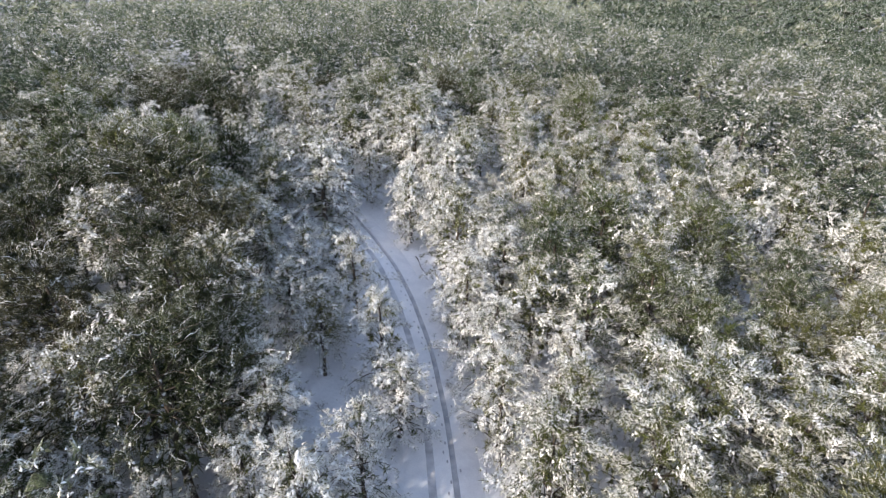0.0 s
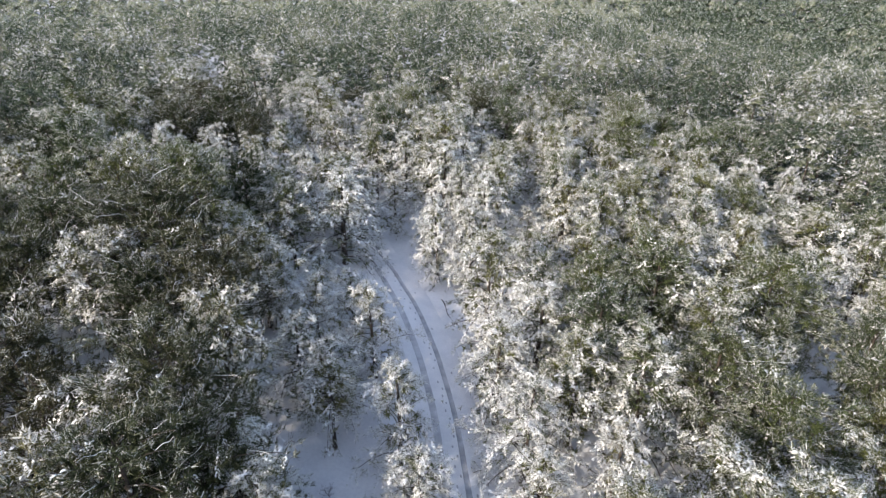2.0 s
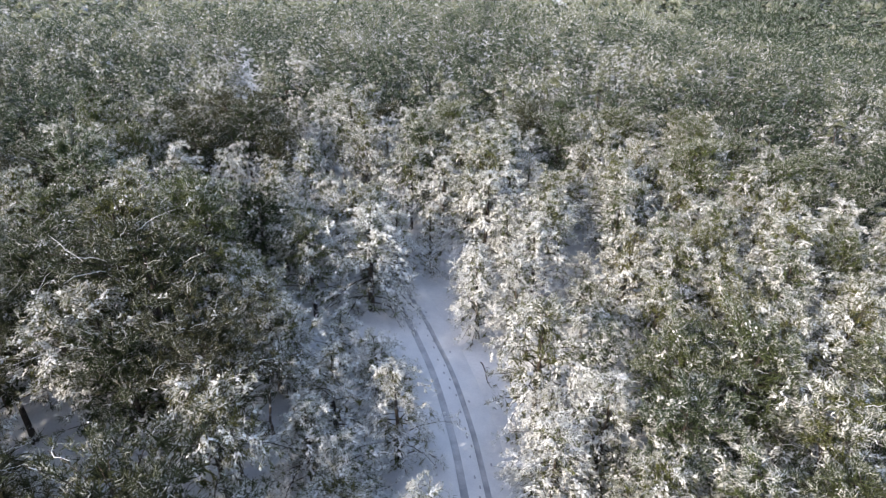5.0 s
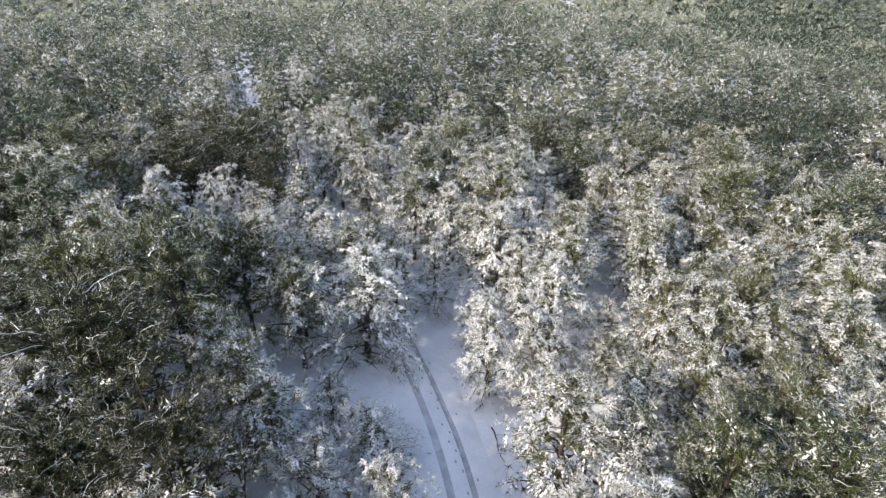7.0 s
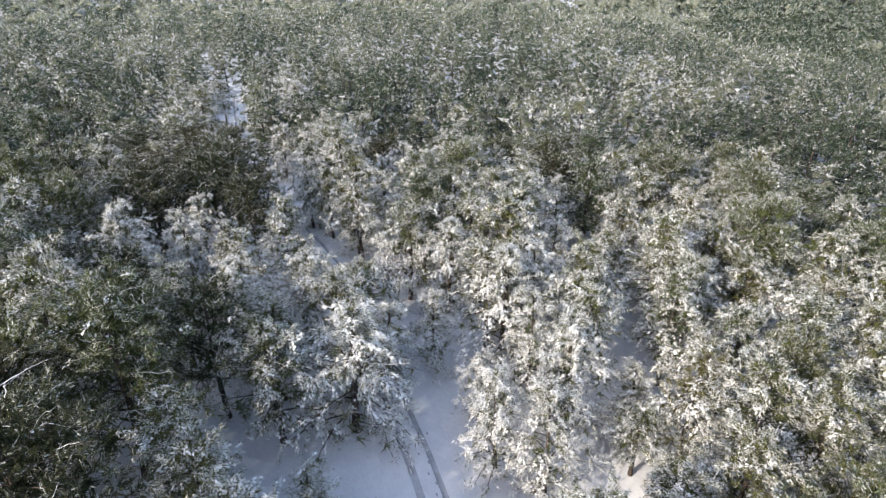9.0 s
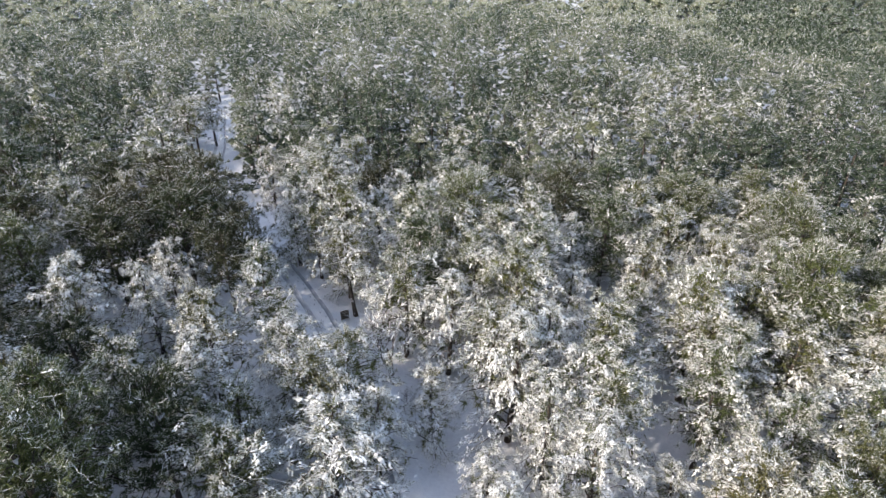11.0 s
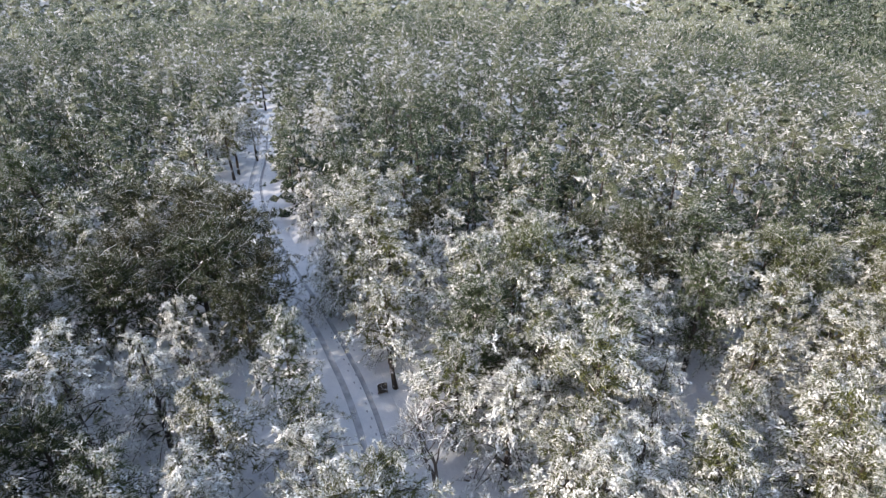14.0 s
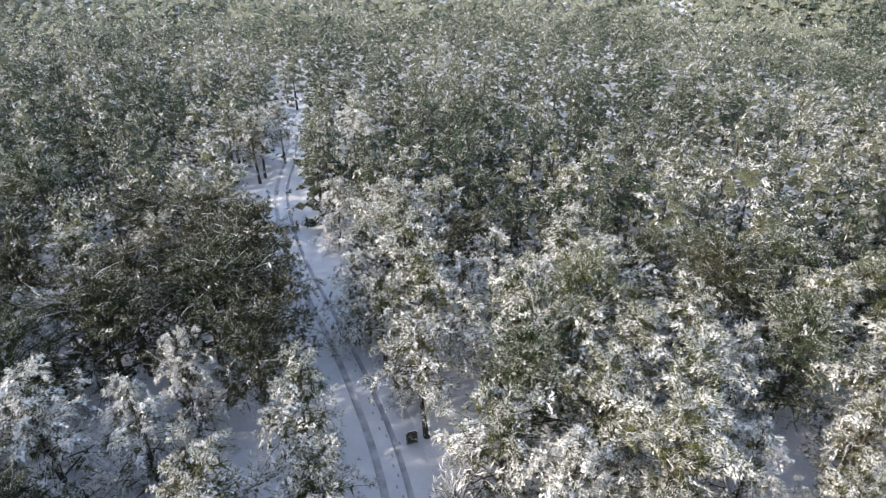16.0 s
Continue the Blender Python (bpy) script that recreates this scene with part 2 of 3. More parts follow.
def build_track():
    road = ribbon("road", [-2.7, -2.3, -0.95], [-0.10, 0.05, 0.10], M_ROAD)
    tagged(road, "snowy forest track with two tyre ruts", "track", kind="structure")
    tagged(ribbon("snow_strip", [-0.45, 0.0, 0.3, 0.58], [0.10, 0.13, 0.13, 0.10], M_ROAD, road), "loose snow between the tyre ruts")
    tagged(ribbon("snow_shoulder", [0.96, 2.3, 2.7], [0.10, 0.05, -0.10], M_ROAD, road), "smooth snow beside the tyre ruts")
    for lo, hi, mat, name in ((-0.95, -0.45, M_WIDE_RUT, "wide grey rut packed by several tyres"), (0.58, 0.96, M_RUT, "grey packed snow in a tyre rut")):
        w = hi - lo
        tagged(ribbon("tyre_rut", [lo, lo + 0.18 * w, lo + 0.32 * w, hi - 0.32 * w, hi - 0.18 * w, hi], [0.10, 0.06, 0.04, 0.04, 0.06, 0.10], mat, road), name)


# ---- pines ----
def unit(v):
    v = np.asarray(v, float)
    return v / (np.linalg.norm(v) + 1e-9)


def diamond():
    bm = bmesh.new()
    bmesh.ops.create_cone(bm, segments=4, radius1=1.0, radius2=0.0, depth=1.0)
    bmesh.ops.triangulate(bm, faces=bm.faces[:])
    bm.verts.index_update()
    out = [tuple(v.co) for v in bm.verts], [tuple(v.index for v in f.verts) for f in bm.faces]
    bm.free()
    return out


DIAMOND = diamond()


class Shape:
    """Gathers verts and faces of one mesh."""

    def __init__(self):
        self.v, self.f = [], []

    def tube(self, pts, radii, sides):
        base = len(self.v)
        for i, (p, r) in enumerate(zip(pts, radii)):
            d = unit(np.asarray(pts[min(i + 1, len(pts) - 1)]) - np.asarray(pts[max(i - 1, 0)]))
            u = unit(np.cross(d, (0.31, 0.95, 0.05)))
            w = np.cross(d, u)
            for k in range(sides):
                t = 2 * math.pi * k / sides
                self.v.append(tuple(np.asarray(p) + r * (math.cos(t) * u + math.sin(t) * w)))
        for i in range(len(pts) - 1):
            for k in range(sides):
                k2 = (k + 1) % sides
                self.f.append((base + i * sides + k, base + i * sides + k2, base + (i + 1) * sides + k2, base + (i + 1) * sides + k))


def rows_unit(v):
    return v / (np.linalg.norm(v, axis=1)[:, None] + 1e-9)


class Cloud:
    """Gathers many small pieces of one mesh as arrays of corners and triangles."""

    def __init__(self):
        self.v, self.f, self.n = [], [], 0

    def add(self, corners, tris):
        """corners: (pieces, corners, 3); tris: the triangles of one piece."""
        n, k = corners.shape[:2]
        if n:
            self.v.append(corners.reshape(-1, 3))
            self.f.append((np.asarray(tris)[None] + (np.arange(n) * k + self.n)[:, None, None]).reshape(-1, 3))
            self.n += n * k

    def arrays(self):
        return (np.concatenate(self.v), np.concatenate(self.f)) if self.v else (np.zeros((0, 3)), np.zeros((0, 3), int))

    def blades(self, o, d, length, width, r):
        """Narrow tufts of needles that end in a point."""
        u = rows_unit(np.cross(d, r.normal(0, 1, d.shape))) * (width / 2)[:, None]
        self.add(np.stack([o - u, o + u, o + d * length[:, None]], 1), [(0, 1, 2)])

    def clumps(self, c, d, long, wide, high, r):
        """Small humps of snow that lie along d, with a ragged edge."""
        u = rows_unit(np.cross(d, (0.03, 0.02, 1.0)))
        n = np.cross(u, d)
        n *= np.sign(n[:, 2:] + 1e-6)
        g = r.uniform(0.55, 1.35, (len(c), 5, 1))
        a, w, h = long[:, None], wide[:, None], high[:, None]
        self.add(np.stack([c - d * a * g[:, 0], c + u * w * g[:, 1], c + d * a * g[:, 2] - n * h * 0.4, c - u * w * g[:, 3], c + n * h * g[:, 4]], 1),
                 [(0, 1, 4), (1, 2, 4), (2, 3, 4), (3, 0, 4)])

    def lumps(self, c, a, r):
        """Ragged clumps of close-set needles."""
        corners, faces = DIAMOND
        corners = np.array(corners)[None] * r.uniform(0.55, 1.3, (len(c), len(corners), 1))
        t = r.uniform(0, 6.28, len(c))
        co, si = np.cos(t)[:, None], np.sin(t)[:, None]
        x, y, z = corners[..., 0], corners[..., 1], corners[..., 2]
        self.add(c[:, None] + a[:, None, None] * np.stack([co * x - si * y, si * x + co * y, 0.85 * z], -1), faces)


def grow_pine(seed, height=10.0, radius=3.2, base=0.2, limbs=40, twigs=9, tufts=3, quills=6, needle=0.3, width=0.05, snow=1.0, clump=1.0, lines=0.5,
              hearts=2.0, heart=0.6, column=0.65, dome=2.0, lean=0.35, sides=7, droop=0.5, fine=True, hang=0.5, clumps=14, weep=-0.3):
    """One pine of the given height, foot at the origin: trunk, boughs, needles, inner needles and snow."""
    r = np.random.RandomState(seed)
    trunk, bough, lining = Shape(), Shape(), Shape()
    leaf, inner, load = Cloud(), Cloud(), Cloud()
    lx, ly = r.uniform(-lean, lean, 2)
    bend = r.uniform(-0.3, 0.3, 2)
    up = np.array((0.0, 0.0, 1.0))

    def axis(t):
        t = np.asarray(t, float)
        return np.stack([lx * t + bend[0] * np.sin(3.1 * t), ly * t + bend[1] * np.sin(2.7 * t), height * t], -1)

    ts = np.linspace(0, 0.95, 9 if sides > 4 else 3)
    if sides > 3:
        trunk.tube([axis(t) - up * (0.15 if t == 0 else 0) for t in ts], [(0.19 * (1 - t) ** 0.8 + 0.02) * (1.25 if t == 0 else 1) for t in ts], sides)
    # boughs up the trunk: a ragged dome, widest below the middle and a little lopsided
    s = ((np.arange(limbs) + r.uniform(0, 1, limbs)) / limbs) ** 0.9
    turn = r.uniform(0, 6.28) + np.cumsum(2.4 + r.uniform(-0.5, 0.5, limbs))
    lop, lop2 = r.uniform(0, 6.28, 2)
    prof = np.maximum(1 - s ** dome, 0) ** column * (0.72 + 0.28 * np.minimum(1, s * 3.3)) + 0.09
    L = radius * prof * r.uniform(0.62, 1.18, limbs) * (1 + 0.2 * np.cos(turn - lop) + 0.13 * np.cos(2 * turn - lop2))
    out = np.stack([np.cos(turn), np.sin(turn), np.zeros(limbs)], 1)
    side = np.stack([-out[:, 1], out[:, 0], out[:, 2]], 1)
    rise = 0.3 + 0.75 * s ** 1.3 + r.uniform(-0.1, 0.35, limbs)
    fall = droop - 0.1 * s + r.uniform(-0.2, 0.3, limbs)
    foot = axis(base + (0.96 - base) * s)

    def along(i, q):
        return foot[i] + out[i] * (L[i] * q)[:, None] + up * (L[i] * (rise[i] * q - fall[i] * q * q))[:, None]

    for i in range(limbs):
        if sides > 4:
            q = np.array((0, 0.35, 0.7, 1.0))
            bough.tube(along(np.full(4, i), q), [0.05 * (1 - 0.8 * g) * (1.2 - s[i]) + 0.008 for g in q], 3)
        for _ in range(int(lines * (0.4 + L[i] / radius) + r.rand())):
            # a bare shoot lined with snow that curls out of the crown
            n = 6
            q = np.linspace(r.uniform(0.4, 0.7), r.uniform(0.8, 1.1), n)
            u = np.linspace(0, 1, n)[:, None]
            wig = side[i] * (r.normal(0, 0.45) * u + r.normal(0, 0.5) * u * u) + up * (r.uniform(-0.1, 0.35) * u) + r.normal(0, 0.035, (n, 3))
            k = r.uniform(0.3, 0.75)
            lining.tube(along(np.full(n, i), q) + wig + up * 0.16, [0.012 * k, 0.02 * k, 0.022 * k, 0.019 * k, 0.013 * k, 0.004], 3)
    # close-set needles inside the boughs
    i = np.repeat(np.arange(limbs), np.maximum(1, (hearts * (0.5 + 0.7 * L / radius) + r.rand(limbs)).astype(int)))
    q = r.uniform(0.12, 0.74, len(i))
    c = along(i, q) + side[i] * (r.uniform(-0.35, 0.35, len(i)) * L[i] * (1.1 - 0.6 * q))[:, None] - up * 0.2 + r.normal(0, 0.1, (len(i), 3))
    if fine:
        k = np.repeat(np.arange(len(i)), 13)
        m = rows_unit(r.normal(0, 1, (len(k), 3)))
        inner.blades(c[k] - m * 0.1, m, heart * r.uniform(0.6, 1.35, len(k)), heart * r.uniform(0.12, 0.34, len(k)), r)
    else:
        inner.lumps(c, heart * r.uniform(0.6, 1.2, len(i)), r)
    # twigs off the boughs on every side
    i = np.repeat(np.arange(limbs), np.maximum(2, (twigs * (0.45 + 0.75 * L / radius) + r.rand(limbs)).astype(int)))
    n = len(i)
    q = 1.02 - 0.85 * r.rand(n) ** 1.15
    p = along(i, q)
    slope = (rise[i] - 1.8 * fall[i] * q)[:, None]
    d = rows_unit(out[i] * r.uniform(0.1, 1.1, (n, 1)) + side[i] * r.uniform(-1.1, 1.1, (n, 1)) + up * (0.45 * slope + r.normal(0.12, 0.42, (n, 1))))
    ln = (0.3 + 0.27 * L[i] * (1.2 - 0.6 * q)) * r.uniform(0.6, 1.3, n)
    sag = ln * r.uniform(0.0, 0.5, n)
    # brushes of needles along each twig
    j = np.repeat(np.arange(n), tufts)
    g = 1.08 * r.rand(len(j)) ** 0.6
    c = p[j] + d[j] * (ln[j] * g)[:, None] - up * (sag[j] * g * g)[:, None] + r.normal(0, 0.06, (len(j), 3))
    k = np.repeat(np.arange(len(j)), quills)
    m = rows_unit(0.7 * d[j[k]] + r.normal(0, 0.65, (len(k), 3)) - up * weep)
    leaf.blades(c[k] + r.normal(0, 0.04, (len(k), 3)), m, needle * r.uniform(0.55, 1.3, len(k)), width * r.uniform(0.6, 1.5, len(k)), r)
    # snow: rows of small lumps along the twigs that are laden, hanging over at their ends, and crumbs here and there
    laden = snow * np.clip(1.75 - 1.7 * s[i], 0.15, 1.5) * (0.1 + 2.1 * r.rand(limbs)[i] ** 1.6) * r.uniform(0.5, 1.4, n)
    k = np.repeat(np.arange(n), np.where(r.rand(n) < 1.25 * laden, clumps, (r.rand(n) < 0.5 * snow * (1.2 - s[i])).astype(int)))
    g = r.uniform(0.1, 1.1, len(k))
    m = rows_unit(d[k] - up * ((2 * sag[k] / ln[k] + 0.35 * hang) * g)[:, None] + r.normal(0, 0.3, (len(k), 3)))
    big = clump * (0.5 + 0.8 * r.rand(len(k)) ** 1.5)
    c = p[k] + d[k] * (ln[k] * g)[:, None] - up * ((sag[k] + 0.1 * hang) * g * g)[:, None] + r.normal(0, 0.07 * clump, (len(k), 3)) + up * (0.06 + 0.03 * clump)
    load.clumps(c, m, 0.092 * big * r.uniform(0.6, 1.5, len(k)), 0.045 * big * r.uniform(0.6, 1.4, len(k)), 0.045 * big, r)
    if lining.v:
        quads = np.array(lining.f)
        load.v.append(np.array(lining.v))
        load.f.append(np.concatenate([quads[:, :3], quads[:, (0, 2, 3)]]) + load.n)
    return trunk, bough, leaf.arrays(), inner.arrays(), load.arrays()


LABELS = {"w": "snow-laden pine with white drooping boughs", "m": "tall olive-green pine dusted with fresh snow",
          "g": "dark green pine with little snow on its needles", "b": "dull olive pine with bare snow-lined branches",
          "h": "high-crowned snowy pine with a bare dark trunk"}
NEEDLES_OF = {"w": "w", "m": "m", "g": "g", "b": "b", "h": "m"}


def tri_mesh(name, V, F, mats, slots=None, tints=None):
    """A mesh of triangles from arrays."""
    me = bpy.data.meshes.new(name)
    me.vertices.add(len(V))
    me.vertices.foreach_set("co", V.astype(np.float32).ravel())
    me.loops.add(3 * len(F))
    me.loops.foreach_set("vertex_index", F.astype(np.int32).ravel())
    me.polygons.add(len(F))
    me.polygons.foreach_set("loop_start", np.arange(0, 3 * len(F), 3, dtype=np.int32))
    for m in mats:
        me.materials.append(m)
    if slots is not None:
        me.polygons.foreach_set("material_index", slots.astype(np.int32))
    if tints is not None:
        me.attributes.new("tree_tint", "FLOAT", "POINT").data.foreach_set("value", tints.astype(np.float32))
    if mats[0] == M_SNOW:
        me.polygons.foreach_set("use_smooth", [True] * len(F))
    me.update(calc_edges=True)
    return me


def make_pine(seed, style, **kw):
    trunk, bough, leaf, inner, load = grow_pine(seed, **kw)
    top = tagged(new("pine_tree"), LABELS[style], "pine tree", "pines beside the forest track")
    part("trunk", mesh_of("trunk", trunk.v, trunk.f, [M_BARK], smooth=True), top, "dark rough bark")
    tagged(part("branchwork", mesh_of("branchwork", bough.v, bough.f, [M_BARK], smooth=True), top), kind="stuff")
    crown = tri_mesh("crown", np.concatenate([leaf[0], inner[0]]), np.concatenate([leaf[1], inner[1] + len(leaf[0])]), [M_NEEDLE[NEEDLES_OF[style]], M_HEART[NEEDLES_OF[style]]], np.repeat([0, 1], [len(leaf[1]), len(inner[1])]))
    tagged(part("crown", crown, top), kind="stuff")
    tagged(part("snow_load", tri_mesh("snow_load", *load, [M_SNOW]), top, "fresh white snow on the boughs"), kind="stuff")
    return top


KINDS = {  # crown width, foot of the crown, share of the twigs that carry snow
    "w": dict(snow=0.9, width=0.04, radius=3.2, base=0.06, dome=1.5, column=0.8, twigs=11, tufts=4, quills=6, droop=0.68, hang=1.0, weep=0.45, lines=0.4, hearts=2.4),
    "m": dict(snow=0.5, width=0.044, radius=3.2, base=0.2, dome=1.7, column=0.7, twigs=11, tufts=4, quills=7, droop=0.56, hang=0.8, weep=0.2, lines=0.5, hearts=3.0),
    "g": dict(snow=0.10, radius=3.3, base=0.28, clump=0.8, dome=1.9, column=0.65, twigs=11, tufts=4, needle=0.28, width=0.042, quills=8, lines=0.5, hearts=3.2),
    "b": dict(snow=0.07, radius=3.6, base=0.34, clump=0.7, dome=2.2, column=0.6, twigs=11, tufts=4, needle=0.28, width=0.04, quills=8, lines=0.8, hearts=3.2),
    "h": dict(snow=0.48, radius=3.1, base=0.40, limbs=32, twigs=11, tufts=4, quills=6, weep=0.2, lines=0.5, droop=0.6, hearts=2.4),
}
FIRST = {}  # the first tree of each variant, later ones are its copies
PLANTED = []


def plant(x, y, height, style, wide=1.0):
    k = len(PLANTED)
    variant = (style, k % 4)
    z = float(ground(x, y)) - 0.05
    scale = height / 10.0
    m = pose(x, y, z, 0, 0, (k * 137.5) % 360) @ Matrix.Diagonal((scale * wide, scale * wide, scale, 1))
    if variant not in FIRST:
        kw = dict(KINDS[style])
        top = make_pine(11 + 7 * (k % 4) + ord(style), style, **kw)
        top.matrix_basis = m
        FIRST[variant] = top
    else:
        copy = copy_thing(FIRST[variant], Matrix.Identity(4))
        copy.matrix_basis = m
    PLANTED.append((x, y))


# trees that stand out, by stand: x, y, height of the crown seen
LEFT_FRONT = {
    # dull dark pines; the one at (-32.0, 45.3) is dark only for shade
    "b": [(-14.7, 23.3, 12.3), (-13.5, 25.8, 10.2), (-23.0, 29.0, 12.0), (-15.3, 29.0, 12.4), (-16.8, 38.9, 11.6), (-22.2, 43.6, 13.2), (-32.0, 45.3, 11.0), (-27.5, 47.5, 10.5)],
    "w": [(-22.0, 24.8, 9.0), (-12.2, 28.0, 8.2, 1.2), (-9.9, 24.8, 8.4, 1.2), (-11.6, 42.6, 7.4, 1.15), (-12.0, 38.6, 7.0, 1.2), (-2.9, 28.6, 6.3, 1.35), (-4.4, 33.2, 8.2, 1.0), (-9.4, 37.4, 6.4, 1.3), (-9.9, 47.1, 5.4, 1.6), (-15.8, 46.5, 7.2, 1.15), (-13.0, 49.6, 5.0, 1.3)],
    "m": [(-16.9, 46.5, 9.2), (-19.0, 47.8, 9.0)],
    "g": [(-28.4, 50.2, 12.2), (-23.8, 51.0, 12.6), (-25.8, 55.6, 11.4), (-38.1, 59.4, 12.2)],
}
RIGHT_FRONT = {
    "m": [(6.4, 35.4, 8.8), (5.2, 47.2, 8.2), (5.8, 51.0, 7.6), (20.4, 28.1, 9.0), (13.5, 29.8, 7.6), (10.7, 35.2, 9.8), (18.5, 36.4, 8.8), (16.0, 39.8, 11.0), (15.5, 46.0, 10.8), (9.7, 52.4, 8.6), (15.3, 56.5, 9.4), (11.6, 56.6, 10.2, 0.9), (8.8, 59.0, 9.6, 0.9), (38.1, 50.4, 7.0)],
    "w": [(1.8, 37.6, 8.6, 1.1), (4.5, 41.1, 9.2, 1.2), (-3.3, 55.6, 8.4, 0.92), (-0.2, 54.8, 8.4, 0.95), (5.6, 61.0, 5.6, 1.4), (-4.4, 60.2, 5.2, 1.2), (8.0, 29.6, 8.0), (3.4, 32.6, 8.2, 1.1), (3.6, 27.4, 7.6, 1.15), (1.6, 42.4, 6.6)],
    "g": [(8.8, 39.0, 10.2), (14.4, 60.4, 9.2), (27.3, 63.2, 9.4), (35.2, 63.1, 7.2)],
}
BEND = {
    "w": [(-12.8, 57.7, 9.4, 1.45), (-11.2, 61.2, 7.6), (-8.6, 65.0, 6.6), (-3.6, 66.8, 10.2), (-1.2, 69.6, 9.4), (-17.9, 66.1, 8.0, 1.2), (-29.9, 69.5, 8.4), (-33.7, 67.6, 9.4), (0.7, 77.4, 8.0), (-18.9, 82.0, 6.6)],
    "m": [(-23.0, 73.8, 8.6, 0.92), (-20.3, 69.6, 6.4, 1.1), (-14.6, 62.0, 9.0), (-13.8, 65.0, 8.2), (-23.9, 66.4, 8.8), (10.9, 70.2, 9.0), (22.0, 66.5, 9.2), (-12.1, 74.4, 9.2), (9.3, 73.4, 11.0), (5.1, 75.9, 7.4), (-6.8, 78.5, 9.6), (14.1, 76.9, 9.0)],
    "g": [(-40.4, 70.8, 10.2), (-45.4, 72.1, 12.0), (17.1, 75.8, 9.2), (18.3, 77.8, 11.6), (-11.4, 78.5, 10.4)],
    "b": [(-27.2, 76.2, 9.0, 0.9), (-36.0, 74.8, 9.8), (-32.1, 78.7, 10.6), (-38.5, 78.8, 9.5)],
}
BACK = {
    "m": [(20.2, 81.2, 10.8), (17.3, 83.1, 9.2), (-13.1, 84.8, 10.6), (-19.9, 86.1, 9.8), (-2.2, 85.7, 10.4), (9.8, 86.7, 10.0), (-26.3, 90.8, 8.6), (7.8, 92.8, 9.8), (-22.6, 99.6, 10.2), (-11.8, 109.1, 9.6), (16.7, 114.5, 7.4)],
    "w": [(1.1, 84.8, 9.0), (-25.6, 87.2, 8.0), (-35.3, 104.1, 7.6), (-52.7, 106.6, 6.4), (-39.0, 121.1, 10.6), (-41.6, 123.4, 10.6)],
    "g": [(4.1, 86.0, 10.4), (-9.3, 86.5, 11.0), (13.4, 92.7, 10.0), (-0.1, 97.6, 9.8), (21.4, 101.5, 9.4), (-59.5, 91.2, 11.4), (-74.7, 112.6, 8.6), (-6.1, 112.5, 8.8), (-29.9, 102.7, 10.2)],
}
TRUNKS = {
    "h": [(2.4, 64.5, 8.8), (1.4, 66.2, 8.6), (9.9, 71.7, 8.6), (-4.7, 68.4, 9.4), (-24.7, 40.8, 11.0), (-25.8, 40.0, 10.6), (-15.8, 36.1, 10.2), (-8.9, 34.4, 6.6), (-19.3, 23.8, 10.6), (-18.4, 27.2, 10.6),
          (-55.6, 122.7, 9.4), (-55.1, 120.5, 9.2), (-56.2, 129.6, 8.6), (-17.6, 79.2, 8.8), (-22.6, 84.9, 7.6), (5.4, 57.2, 4.9, 1.3)],
}
STANDS = (LEFT_FRONT, RIGHT_FRONT, BEND, BACK, TRUNKS)
NEAR_COUNT = 180
# open snow between the trees: x, y, radius
OPEN = [(-7.2, 26.5, 4.2), (-7.3, 30.5, 4.0), (-26.0, 42.0, 2.8), (-21.8, 35.6, 2.8), (-19.3, 32.8, 2.4), (-13.9, 32.8, 2.4), (-15.6, 52.8, 3.4), (3.0, 55.0, 4.6), (7.6, 58.4, 3.4), (3.0, 64.4, 3.0), (-51.0, 116.0, 5.5), (-46.0, 110.0, 5.0), (-17.0, 78.6, 3.0),
        (-12.2, 70.8, 4.0), (-0.8, 51.1, 4.2), (6.8, 42.4, 2.4), (-5.0, 27.5, 3.6), (-10.5, 55.5, 3.2)]

build_ground()
build_track()
for stand in STANDS:
    for style, trees in stand.items():
        for x, y, h, *wide in trees:
            plant(x, y + 0.4, h + 0.7, style, *wide)


